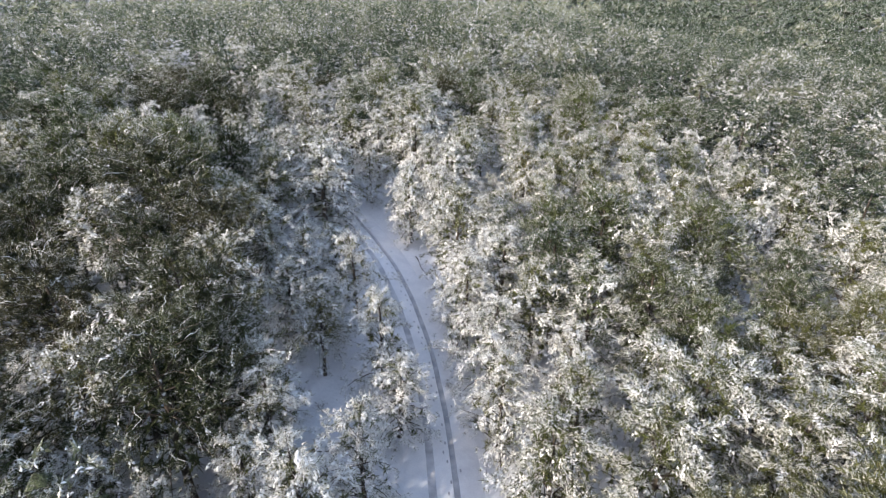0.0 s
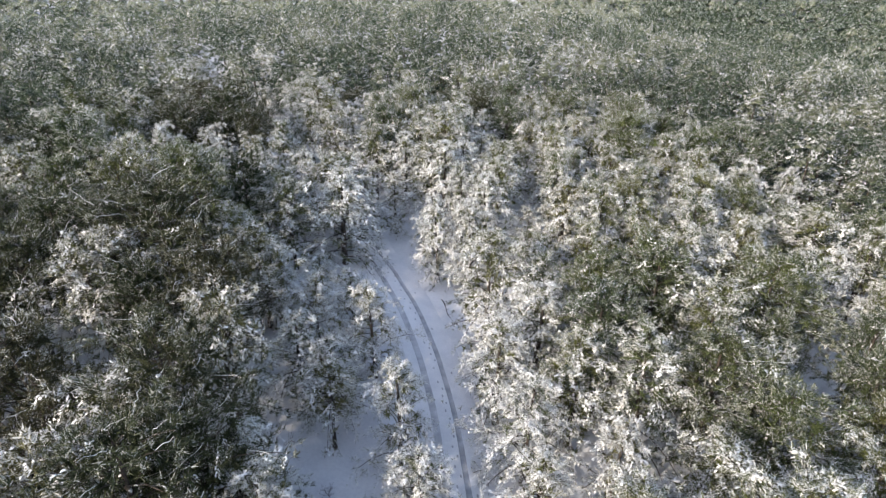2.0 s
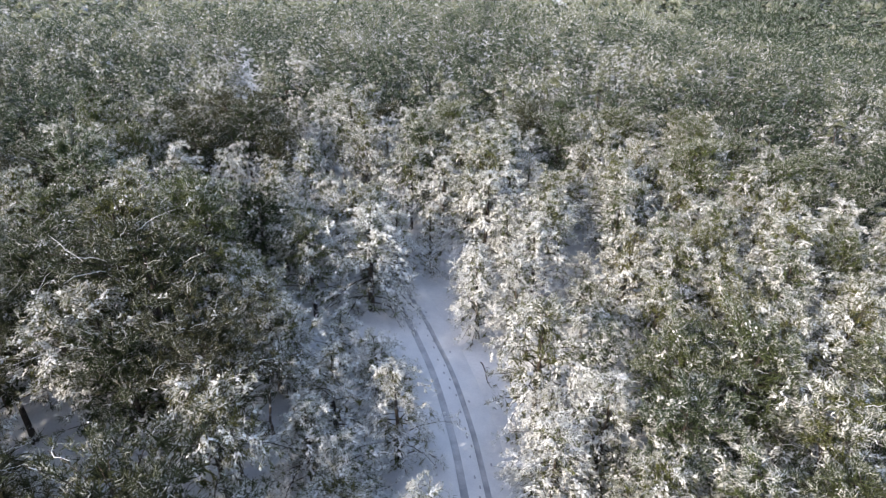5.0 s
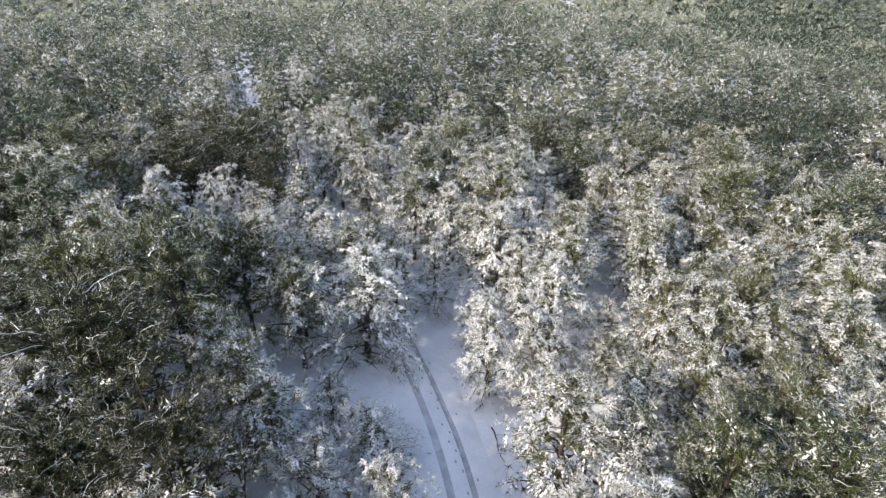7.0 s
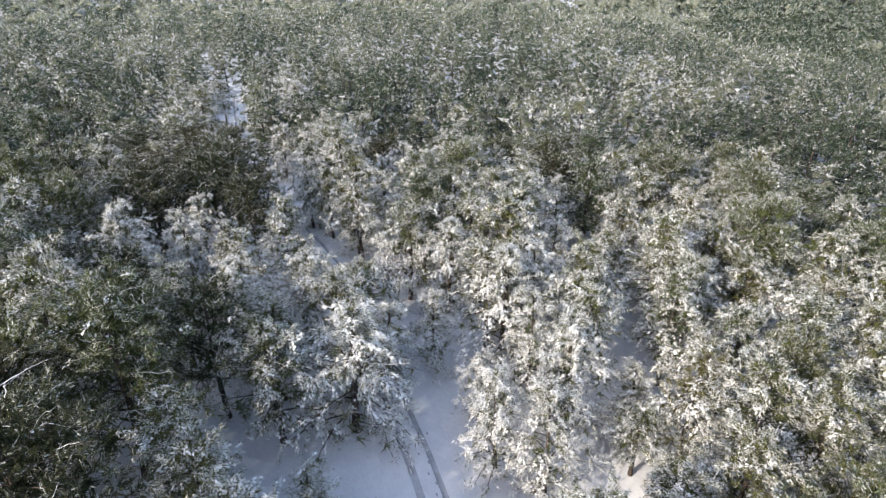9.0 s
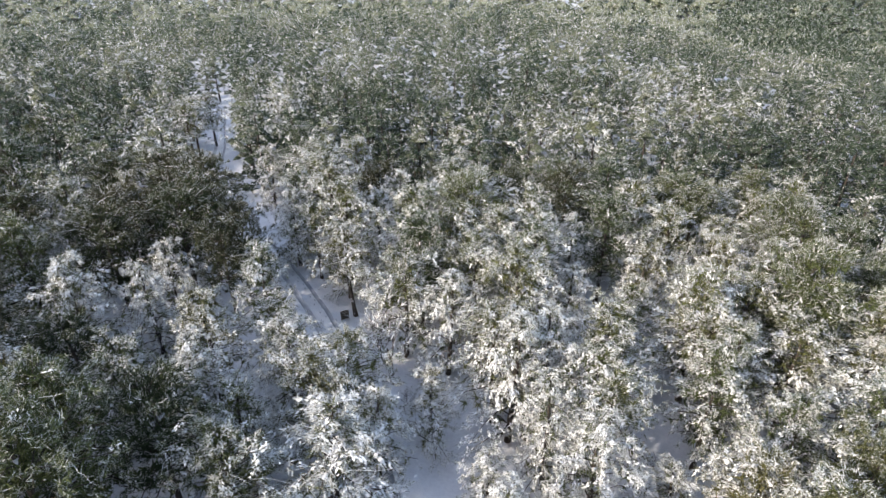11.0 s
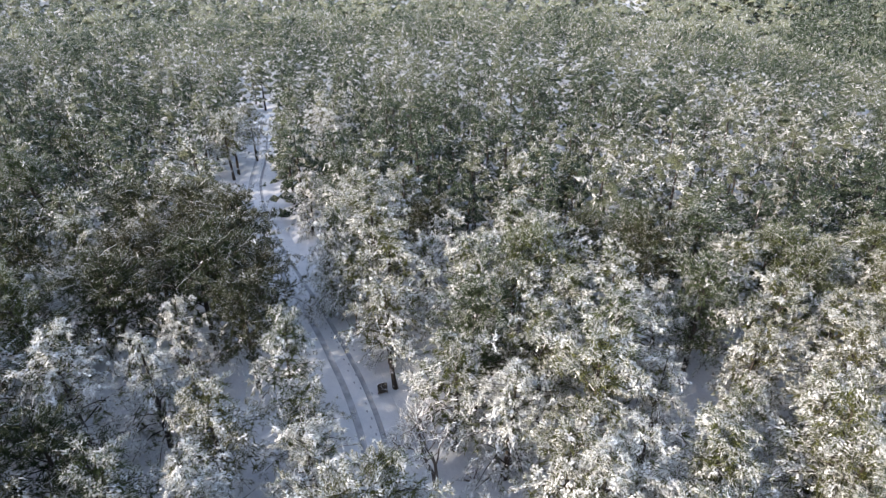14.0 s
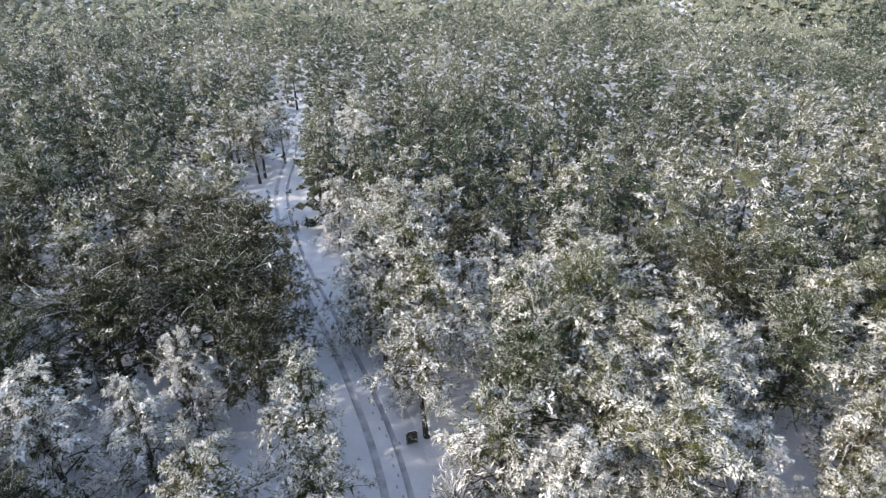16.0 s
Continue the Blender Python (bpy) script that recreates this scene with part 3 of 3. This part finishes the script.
# how the stands of trees differ over the wood: x, y of their middles
STAND = {
    "b": [(-22.5, 46.6), (-38.7, 60.4), (-24.3, 61.9), (-29, 51), (-18.2, 45.8), (-23.7, 30.2), (-53.4, 78.9), (-37, 64.4), (-45, 92), (-26.4, 43.5), (-20.6, 42.2), (-28.1, 62.5), (-27.9, 59.7), (-40, 88),
          (-22.5, 53.7), (-50, 89), (-38.5, 82.4), (-20.1, 100.7), (-7.8, 102.7), (14.6, 103.2), (-30.8, 78.5), (-6.5, 108.7), (-3, 93.5), (-13.7, 100.3)],
    "g": [(-33.4, 70), (-26, 32.9), (-16.2, 29.3), (10.9, 42.5), (18.8, 35.7), (7.8, 152.8), (-31.9, 65.7), (41.6, 86.2), (10.7, 52.2), (-35.5, 150.5), (22.2, 85.4), (10.2, 47.1), (34.5, 90.4), (-8, 107.7),
          (-34.5, 54.1), (-4, 73.3), (-18.9, 70.4), (18.7, 82.9), (-20, 187), (-1.6, 79.5), (10, 97.1), (-33.8, 123.7), (-11.9, 155.5)],
    "w": [(-2.7, 26.2), (-13.7, 60.4), (-2.3, 51), (-9.1, 20.1), (-6.9, 74.6), (-10.4, 43.5), (-5.2, 33.2), (-12.3, 55.6), (-14.2, 43.8), (2.2, 66.5), (-47.1, 116.2), (4.3, 53.7), (-37.2, 98.6), (-29.2, 74.5),
          (-39.1, 72.9), (-17.1, 78.7), (-5.4, 66.2), (1.8, 86.9), (-28.5, 67.2), (-23.4, 63.7), (-14.1, 88.8), (-14.3, 73.4), (-36.3, 70.6), (-23.3, 72.5), (-10.6, 77.8), (-2.2, 112.9)],
    "m": [(4.7, 35.7), (10.6, 27.6), (14.9, 70), (19.4, 25.2), (4.8, 39.2), (20.4, 54.9), (5.2, 73.4), (-25.7, 94.3), (5.4, 55.3), (14.2, 97.7), (-19, 123.8), (2.7, 45.3), (11.4, 85.8), (11.4, 72.6),
          (-31.1, 99), (-9.7, 84.5), (-40.4, 117.1), (15.2, 163)],
}


def stand_style(x, y, reach=9.0):
    """The style of the nearest stand, or nothing where none is near."""
    d, style = min((math.hypot(x - sx, y - sy), k) for k, spots in STAND.items() for sx, sy in spots)
    return style if d < reach else ""


def fill_wood():
    """Trees that nobody can tell apart: nearest ones as things of their own, the rest as one wood."""
    r = random.Random(5)
    cell = {}

    def free(x, y, gap):
        cx, cy = int(x // 5), int(y // 5)
        return all(math.hypot(x - px, y - py) > gap for i in (-1, 0, 1) for j in (-1, 0, 1) for px, py in cell.get((cx + i, cy + j), ()))

    def note(x, y):
        cell.setdefault((int(x // 5), int(y // 5)), []).append((x, y))

    for x, y in PLANTED:
        note(x, y)
    near, rest = [], []
    for _ in range(64000):
        # trees below y = 14 stay out of view, added to shade the track
        y = -16 + 442 * r.random() ** 1.25
        x = r.uniform(-22 - 1.08 * max(y, 12), 22 + 0.88 * max(y, 12))
        gap = 3.9 if y < 140 else 4.6 + (y - 140) * 0.011
        if off_track(x, y) < (4.0 if y < 60 else 4.5) or not free(x, y, gap) or any(math.hypot(x - ox, y - oy) < orad for ox, oy, orad in OPEN):
            continue
        note(x, y)
        (near if 14 < y < 100 and abs(x + 8) < 48 else rest).append((x, y))
    return near, rest


NEAR, REST = fill_wood()
rnd = random.Random(8)
NEAR.sort(key=lambda p: math.hypot(1.1 * (p[0] + 7), 0.75 * (p[1] - 54)))
for x, y in NEAR[:NEAR_COUNT]:
    near_style = stand_style(x, y)
    pick = rnd.choice(3 * near_style + "m" if near_style else "wmmm" if off_track(x, y) < 8 else "mmgwg" if x > -8 else "mgbbgm")
    plant(x, y, rnd.uniform(7.5, 10.5) if pick == "w" else rnd.uniform(8.5, 12.0), pick, rnd.uniform(0.85, 1.15))
REST += NEAR[NEAR_COUNT:]


def build_wood(name, spots, makers, label, slope=lambda x, y: 0.0):
    """Far trees joined into one mesh: bark, needles and snow."""
    r = random.Random(3)
    V, F, S, T, base = [], [], [], [], 0
    for x, y in spots:
        # snowier and barer stands alternate over the slope
        patch = 0.5 + 0.3 * math.sin(0.11 * x + 1.3 * math.sin(0.07 * y)) + 0.22 * math.sin(0.17 * y - 0.09 * x) + r.uniform(-0.55, 0.55)
        patch += {"b": -0.3, "g": -0.15, "m": 0.05, "w": 0.3, "": 0.0}[stand_style(x, y) if y < 190 else ""] + slope(x, y)
        parts = makers[min(len(makers) - 1, max(0, int(patch * len(makers))))]
        h, turn = r.uniform(0.85, 1.28), r.uniform(0, 6.28)
        c, s = math.cos(turn) * h, math.sin(turn) * h
        z, tint = float(ground(x, y)) - 0.05, min(1.0, max(0.0, 1.1 - patch + r.uniform(-0.25, 0.25)))
        for v, f, slot in parts:
            V.append(np.stack([x + c * v[:, 0] - s * v[:, 1], y + s * v[:, 0] + c * v[:, 1], z + h * v[:, 2]], 1))
            F.append(f + base)
            S.append(np.full(len(f), slot))
            T.append(np.full(len(v), tint))
            base += len(v)
    me = tri_mesh(name, np.concatenate(V), np.concatenate(F), (M_BARK, M_FAR_NEEDLE, M_SNOW, M_FAR_HEART), np.concatenate(S), np.concatenate(T))
    tagged(new(name, me), label, "woods", kind="stuff")


def simple(seed, sides=4, **kw):
    out = []
    trunk, bough, leaf, inner, load = grow_pine(seed, lines=0.0, sides=sides, fine=False, **kw)
    if trunk.f:
        quads = np.array(trunk.f)
        out.append((np.array(trunk.v), np.concatenate([quads[:, :3], quads[:, (0, 2, 3)]]), 0))
    return out + [(v, f, slot) for (v, f), slot in ((leaf, 1), (load, 2), (inner, 3)) if len(f)]


SHARES = (0.1, 0.45, 0.9, 1.4, 2.0)
CLOSE = [simple(300 + i, limbs=24, twigs=7, tufts=2, quills=4, needle=0.4, width=0.09, snow=0.46 * v, clump=1.2, clumps=6, radius=3.3, base=0.1, dome=1.6, hearts=1.8, heart=0.66, weep=0.1) for i, v in enumerate(SHARES)]
MIDDLE = [simple(400 + i, limbs=20, twigs=5, tufts=2, quills=3, needle=0.48, width=0.13, snow=0.46 * v, clump=1.05, clumps=7, radius=3.8, base=0.1, dome=1.6, hearts=1.7, heart=0.76, weep=0.1) for i, v in enumerate(SHARES)]
FAR = [simple(500 + i, sides=3, limbs=14, twigs=3, tufts=1, quills=3, needle=0.65, width=0.22, snow=0.5 * v, clump=1.4, clumps=4, radius=4.2, base=0.1, dome=1.6, hearts=1.3, heart=1.0) for i, v in enumerate(SHARES)]
HILL = [simple(600 + i, sides=3, limbs=4, twigs=2, tufts=1, quills=3, needle=1.6, width=0.6, snow=0.6 * v, clump=2.2, clumps=1, radius=5.0, hearts=0.6, heart=2.6) for i, v in enumerate(SHARES)]
build_wood("close_pine_wood", [p for p in REST if p[1] < 105], CLOSE, "snowy pines standing close behind the track")
build_wood("pine_wood", [p for p in REST if 105 <= p[1] < 170], MIDDLE, "dense snowy pine wood beyond the track")
build_wood("distant_pine_wood", [p for p in REST if p[1] >= 170], FAR, "distant snowy pine wood on the falling slope")


def hill_spots():
    r = random.Random(21)
    out = []
    while len(out) < 15000:
        a = radians(r.uniform(-62, 54)) if len(out) < 4200 else radians(r.uniform(4, 54))
        d = 320 + (600 if a > 0.04 else 240) * r.random() ** 1.2
        out.append((d * math.sin(a), d * math.cos(a)))
    return out


# left side paler and snowier, partly to stand for haze; right side darker
build_wood("hillside_wood", hill_spots(), HILL, "dark pine wood on the far hillside", lambda x, y: -0.5 if x > 0.25 * y else 0.35)


# ---- single things on the snow ----
def put(shape_mesh, name, label, category, m, group=""):
    ob = new(name, shape_mesh)
    ob.matrix_basis = m
    return tagged(ob, label, category, group)


def grow_bare(seed, height, stems, spread, levels=3, thick=0.10):
    """A leafless tree or bush: stems that fork into ever finer twigs, with snow along their upper sides."""
    r = np.random.RandomState(seed)
    wood, snow = Shape(), Shape()

    def branch(p, d, ln, rad, level):
        pts, q = [p], p
        for k in range(3):
            d = unit(d + r.normal(0, 0.16, 3) + np.array((0, 0, 0.05)))
            q = q + d * ln / 3
            pts.append(q)
        wood.tube(pts, [rad, rad * 0.85, rad * 0.7, rad * 0.5], 5 if level == 0 else 3)
        if level >= 1 and r.rand() < 0.22:
            snow.tube([v + np.array((0, 0, rad * 0.8 + 0.012)) for v in pts], [0.012, 0.022, 0.02, 0.008], 3)
        if level < levels:
            for k in range(3 if level < 2 else 4):
                g = r.uniform(0.4, 1.0)
                o = pts[0] + (pts[-1] - pts[0]) * g if level else pts[1 + int(g * 2)]
                turn = unit(d + r.normal(0, 0.55, 3) + np.array((0, 0, 0.12)))
                branch(o, turn, ln * r.uniform(0.5, 0.75), rad * 0.5, level + 1)

    for i in range(stems):
        a = 2 * math.pi * i / stems + r.uniform(-0.55, 0.55)
        branch(np.array((0.06 * math.cos(a), 0.06 * math.sin(a), -0.1)), unit((spread * math.cos(a), spread * math.sin(a), 1)), height * r.uniform(0.45, 0.6), thick * r.uniform(0.8, 1.1), 0)
    return wood, snow


def bare(name, label, category, seed, x, y, **kw):
    wood, snow = grow_bare(seed, **kw)
    top = tagged(new(name), label, category)
    tagged(part("branch", mesh_of("branch", wood.v, wood.f, [M_TWIG]), top), kind="stuff")
    tagged(part("snow_lining", mesh_of("snow_lining", snow.v, snow.f, [M_SNOW]), top, "thin white snow along the twigs"), kind="stuff")
    top.matrix_basis = pose(x, y, float(ground(x, y)), 0, 0, seed * 40)
    return top


FORKED = bare("bare_tree", "leafless forked tree with snow-lined twigs beside the track", "tree", 3, -12.5, 71.2, height=6.4, stems=2, spread=0.3, thick=0.14, levels=5)
SLIM = bare("bare_tree", "slim leafless tree with frosted twigs among the pines", "tree", 5, -18.6, 35.5, height=6.5, stems=1, spread=0.1, thick=0.12, levels=3)
for x, y, turn, size in ((-21.5, 52.0, 40, 1.2), (-16.0, 43.0, 130, 1.0), (-18.5, 59.0, 210, 1.1), (-27.0, 47.0, 300, 1.3), (-11.5, 30.5, 80, 0.9), (-20.5, 63.0, 10, 0.9), (12.0, 64.5, 75, 1.0), (-28.5, 63.0, 160, 1.1)):
    t = copy_thing(SLIM, pose(x, y, float(ground(x, y)), 0, 0, turn))
    t.scale = (size, size, size)
BUSH = bare("bare_bush", "leafless brown bush dusted with snow", "bush", 9, -10.4, 72.6, height=1.9, stems=7, spread=0.7, thick=0.03, levels=3)
# the small one at (-0.7, 51.2) is added in place of a dark hollow
for x, y, turn, size in ((-11.0, 69.4, 50, 0.8), (-8.6, 74.0, 190, 1.1), (-0.7, 51.2, 20, 0.45), (-13.6, 57.0, 260, 0.7), (-8.6, 31.2, 90, 0.5), (-6.3, 25.0, 10, 0.5), (4.4, 66.0, 140, 0.8), (3.4, 63.2, 330, 0.5), (-15.8, 73.6, 75, 0.7), (6.0, 66.8, 75, 0.7)):
    b2 = copy_thing(BUSH, pose(x, y, float(ground(x, y)), 0, 0, turn))
    b2.scale = (size, size, size)


def build_stick(seed, a, b3):
    """A thin fallen branch that lies on the snow beside the track."""
    r = np.random.RandomState(seed)
    wood = Shape()
    a, b3 = np.array(a), np.array(b3)
    pts = []
    for k in range(9):
        x, y = a + (b3 - a) * k / 8 + np.array((0.10, 0.06)) * math.sin(k * 0.9) + r.normal(0, 0.02, 2)
        pts.append((x, y, float(ground(x, y)) + 0.06))
    wood.tube(pts, [0.05, 0.05, 0.045, 0.045, 0.04, 0.035, 0.03, 0.022, 0.012], 5)
    for k in (2, 4, 6):
        p = np.array(pts[k])
        wood.tube([p, p + np.array((0.3, 0.1, 0.04)), p + np.array((0.45, -0.05, 0.03))], [0.02, 0.014, 0.006], 4)
    tagged(new("fallen_branch", mesh_of("fallen_branch", wood.v, wood.f, [M_BARK], smooth=True)), "thin dark fallen branch lying on the snow", "branch")


def build_log():
    top = tagged(new("fallen_log"), "dark fallen log capped with snow between the pines", "log")
    wood, snow = Shape(), Shape()
    wood.tube([(-1.3, 0, 0.16), (-0.6, 0.03, 0.17), (0.2, -0.02, 0.16), (0.9, 0.02, 0.17), (1.3, 0, 0.16)], [0.17, 0.18, 0.17, 0.16, 0.15], 9)
    wood.f += [tuple(range(8, -1, -1)), tuple(range(36, 45))]
    snow.tube([(-1.25, 0.02, 0.30), (-0.6, 0.05, 0.33), (0.2, 0.0, 0.32), (0.9, 0.03, 0.32), (1.25, 0.02, 0.29)], [0.05, 0.11, 0.10, 0.11, 0.04], 7)
    part("trunk", mesh_of("trunk", wood.v, wood.f, [M_BARK], smooth=True), top)
    part("snow_cap", mesh_of("snow_cap", snow.v, snow.f, [M_SNOW], smooth=True), top, "white snow cap")
    x, y = -1.6, 66.9
    top.matrix_basis = pose(x, y, float(ground(x, y)), 0, 0, -40)


def box(bm, x0, y0, z0, x1, y1, z1):
    made = bmesh.ops.create_cube(bm, size=1.0, matrix=Matrix.LocRotScale(((x0 + x1) / 2, (y0 + y1) / 2, (z0 + z1) / 2), None, (x1 - x0, y1 - y0, z1 - z0)))
    return made["verts"]


def bm_part(name, mat, parent, boxes, bevel=0.01, label=""):
    bm = bmesh.new()
    for b4 in boxes:
        box(bm, *b4)
    bmesh.ops.bevel(bm, geom=bm.edges[:], offset=bevel, segments=1, affect="EDGES")
    me = bpy.data.meshes.new(name)
    bm.to_mesh(me)
    bm.free()
    me.materials.append(mat)
    return part(name, me, parent, label)


def build_bin():
    """A dark slatted litter bin on two posts at the edge of the track."""
    top = tagged(new("litter_bin"), "dark wooden litter bin on posts, snow on its rim", "bin")
    for x in (-0.46, 0.40):
        bm_part("post", M_WOOD, top, [(x, -0.04, -0.2, x + 0.07, 0.04, 1.25)])
    for k in range(5):
        z = 0.35 + 0.16 * k
        bm_part("slat", M_WOOD, top, [(-0.39, -0.25, z, 0.40, -0.22, z + 0.13)])
        bm_part("slat", M_WOOD, top, [(-0.39, 0.22, z, 0.40, 0.25, z + 0.13)])
    for x in (-0.39, 0.37):
        bm_part("side_panel", M_WOOD, top, [(x, -0.215, 0.35, x + 0.03, 0.215, 1.12)])
    bm_part("bottom", M_WOOD, top, [(-0.355, -0.21, 0.35, 0.365, 0.21, 0.38)])
    for x in (-0.46, 0.40):
        bm_part("snow_cap", M_SNOW, top, [(x - 0.02, -0.06, 1.25, x + 0.09, 0.06, 1.33)], 0.03, "white snow cap")
    bm_part("snow_rim", M_SNOW, top, [(-0.40, 0.205, 1.125, 0.40, 0.265, 1.18)], 0.02, "white snow rim")
    x, y = -18.3, 78.6
    top.matrix_basis = pose(x, y, float(ground(x, y)), 0, 0, 35) @ Matrix.Diagonal((0.8, 0.8, 0.8, 1))


def build_prints():
    """A line of footprints trodden between the ruts."""
    r = random.Random(4)
    verts, faces = [], []
    for i in range(60, len(TRACK_Q) - 60, 2):
        p, d = TRACK_Q[i], TRACK_SIDE[i]
        o = (0.42 if (i // 2) % 2 else 0.2) + r.uniform(-0.1, 0.1) + (0.95 if i % 14 == 0 else 0)
        x, y = p + d * o
        fwd = (-d[1], d[0])
        z = float(ground(x, y)) + 0.128
        # very shallow ovals; the dark of the pits is put into their colour
        b5 = len(verts)
        for k in range(8):
            t = 2 * math.pi * k / 8
            lx, ly = 0.065 * math.cos(t), 0.15 * math.sin(t)
            verts.append((x + d[0] * lx + fwd[0] * ly, y + d[1] * lx + fwd[1] * ly, z + 0.012))
        verts.append((x, y, z + 0.004))
        faces += [(b5 + k, b5 + (k + 1) % 8, b5 + 8) for k in range(8)]
    ob = new("footprints", mesh_of("footprints", verts, faces, [M_PRINT], smooth=True))
    tagged(ob, "line of footprints trodden in the snow of the track", "footprints", kind="stuff")


build_stick(2, (-11.8, 59.6), (-9.1, 55.0))
build_stick(6, (-2.8, 52.8), (-1.8, 50.0))
build_log()
build_bin()
build_prints()
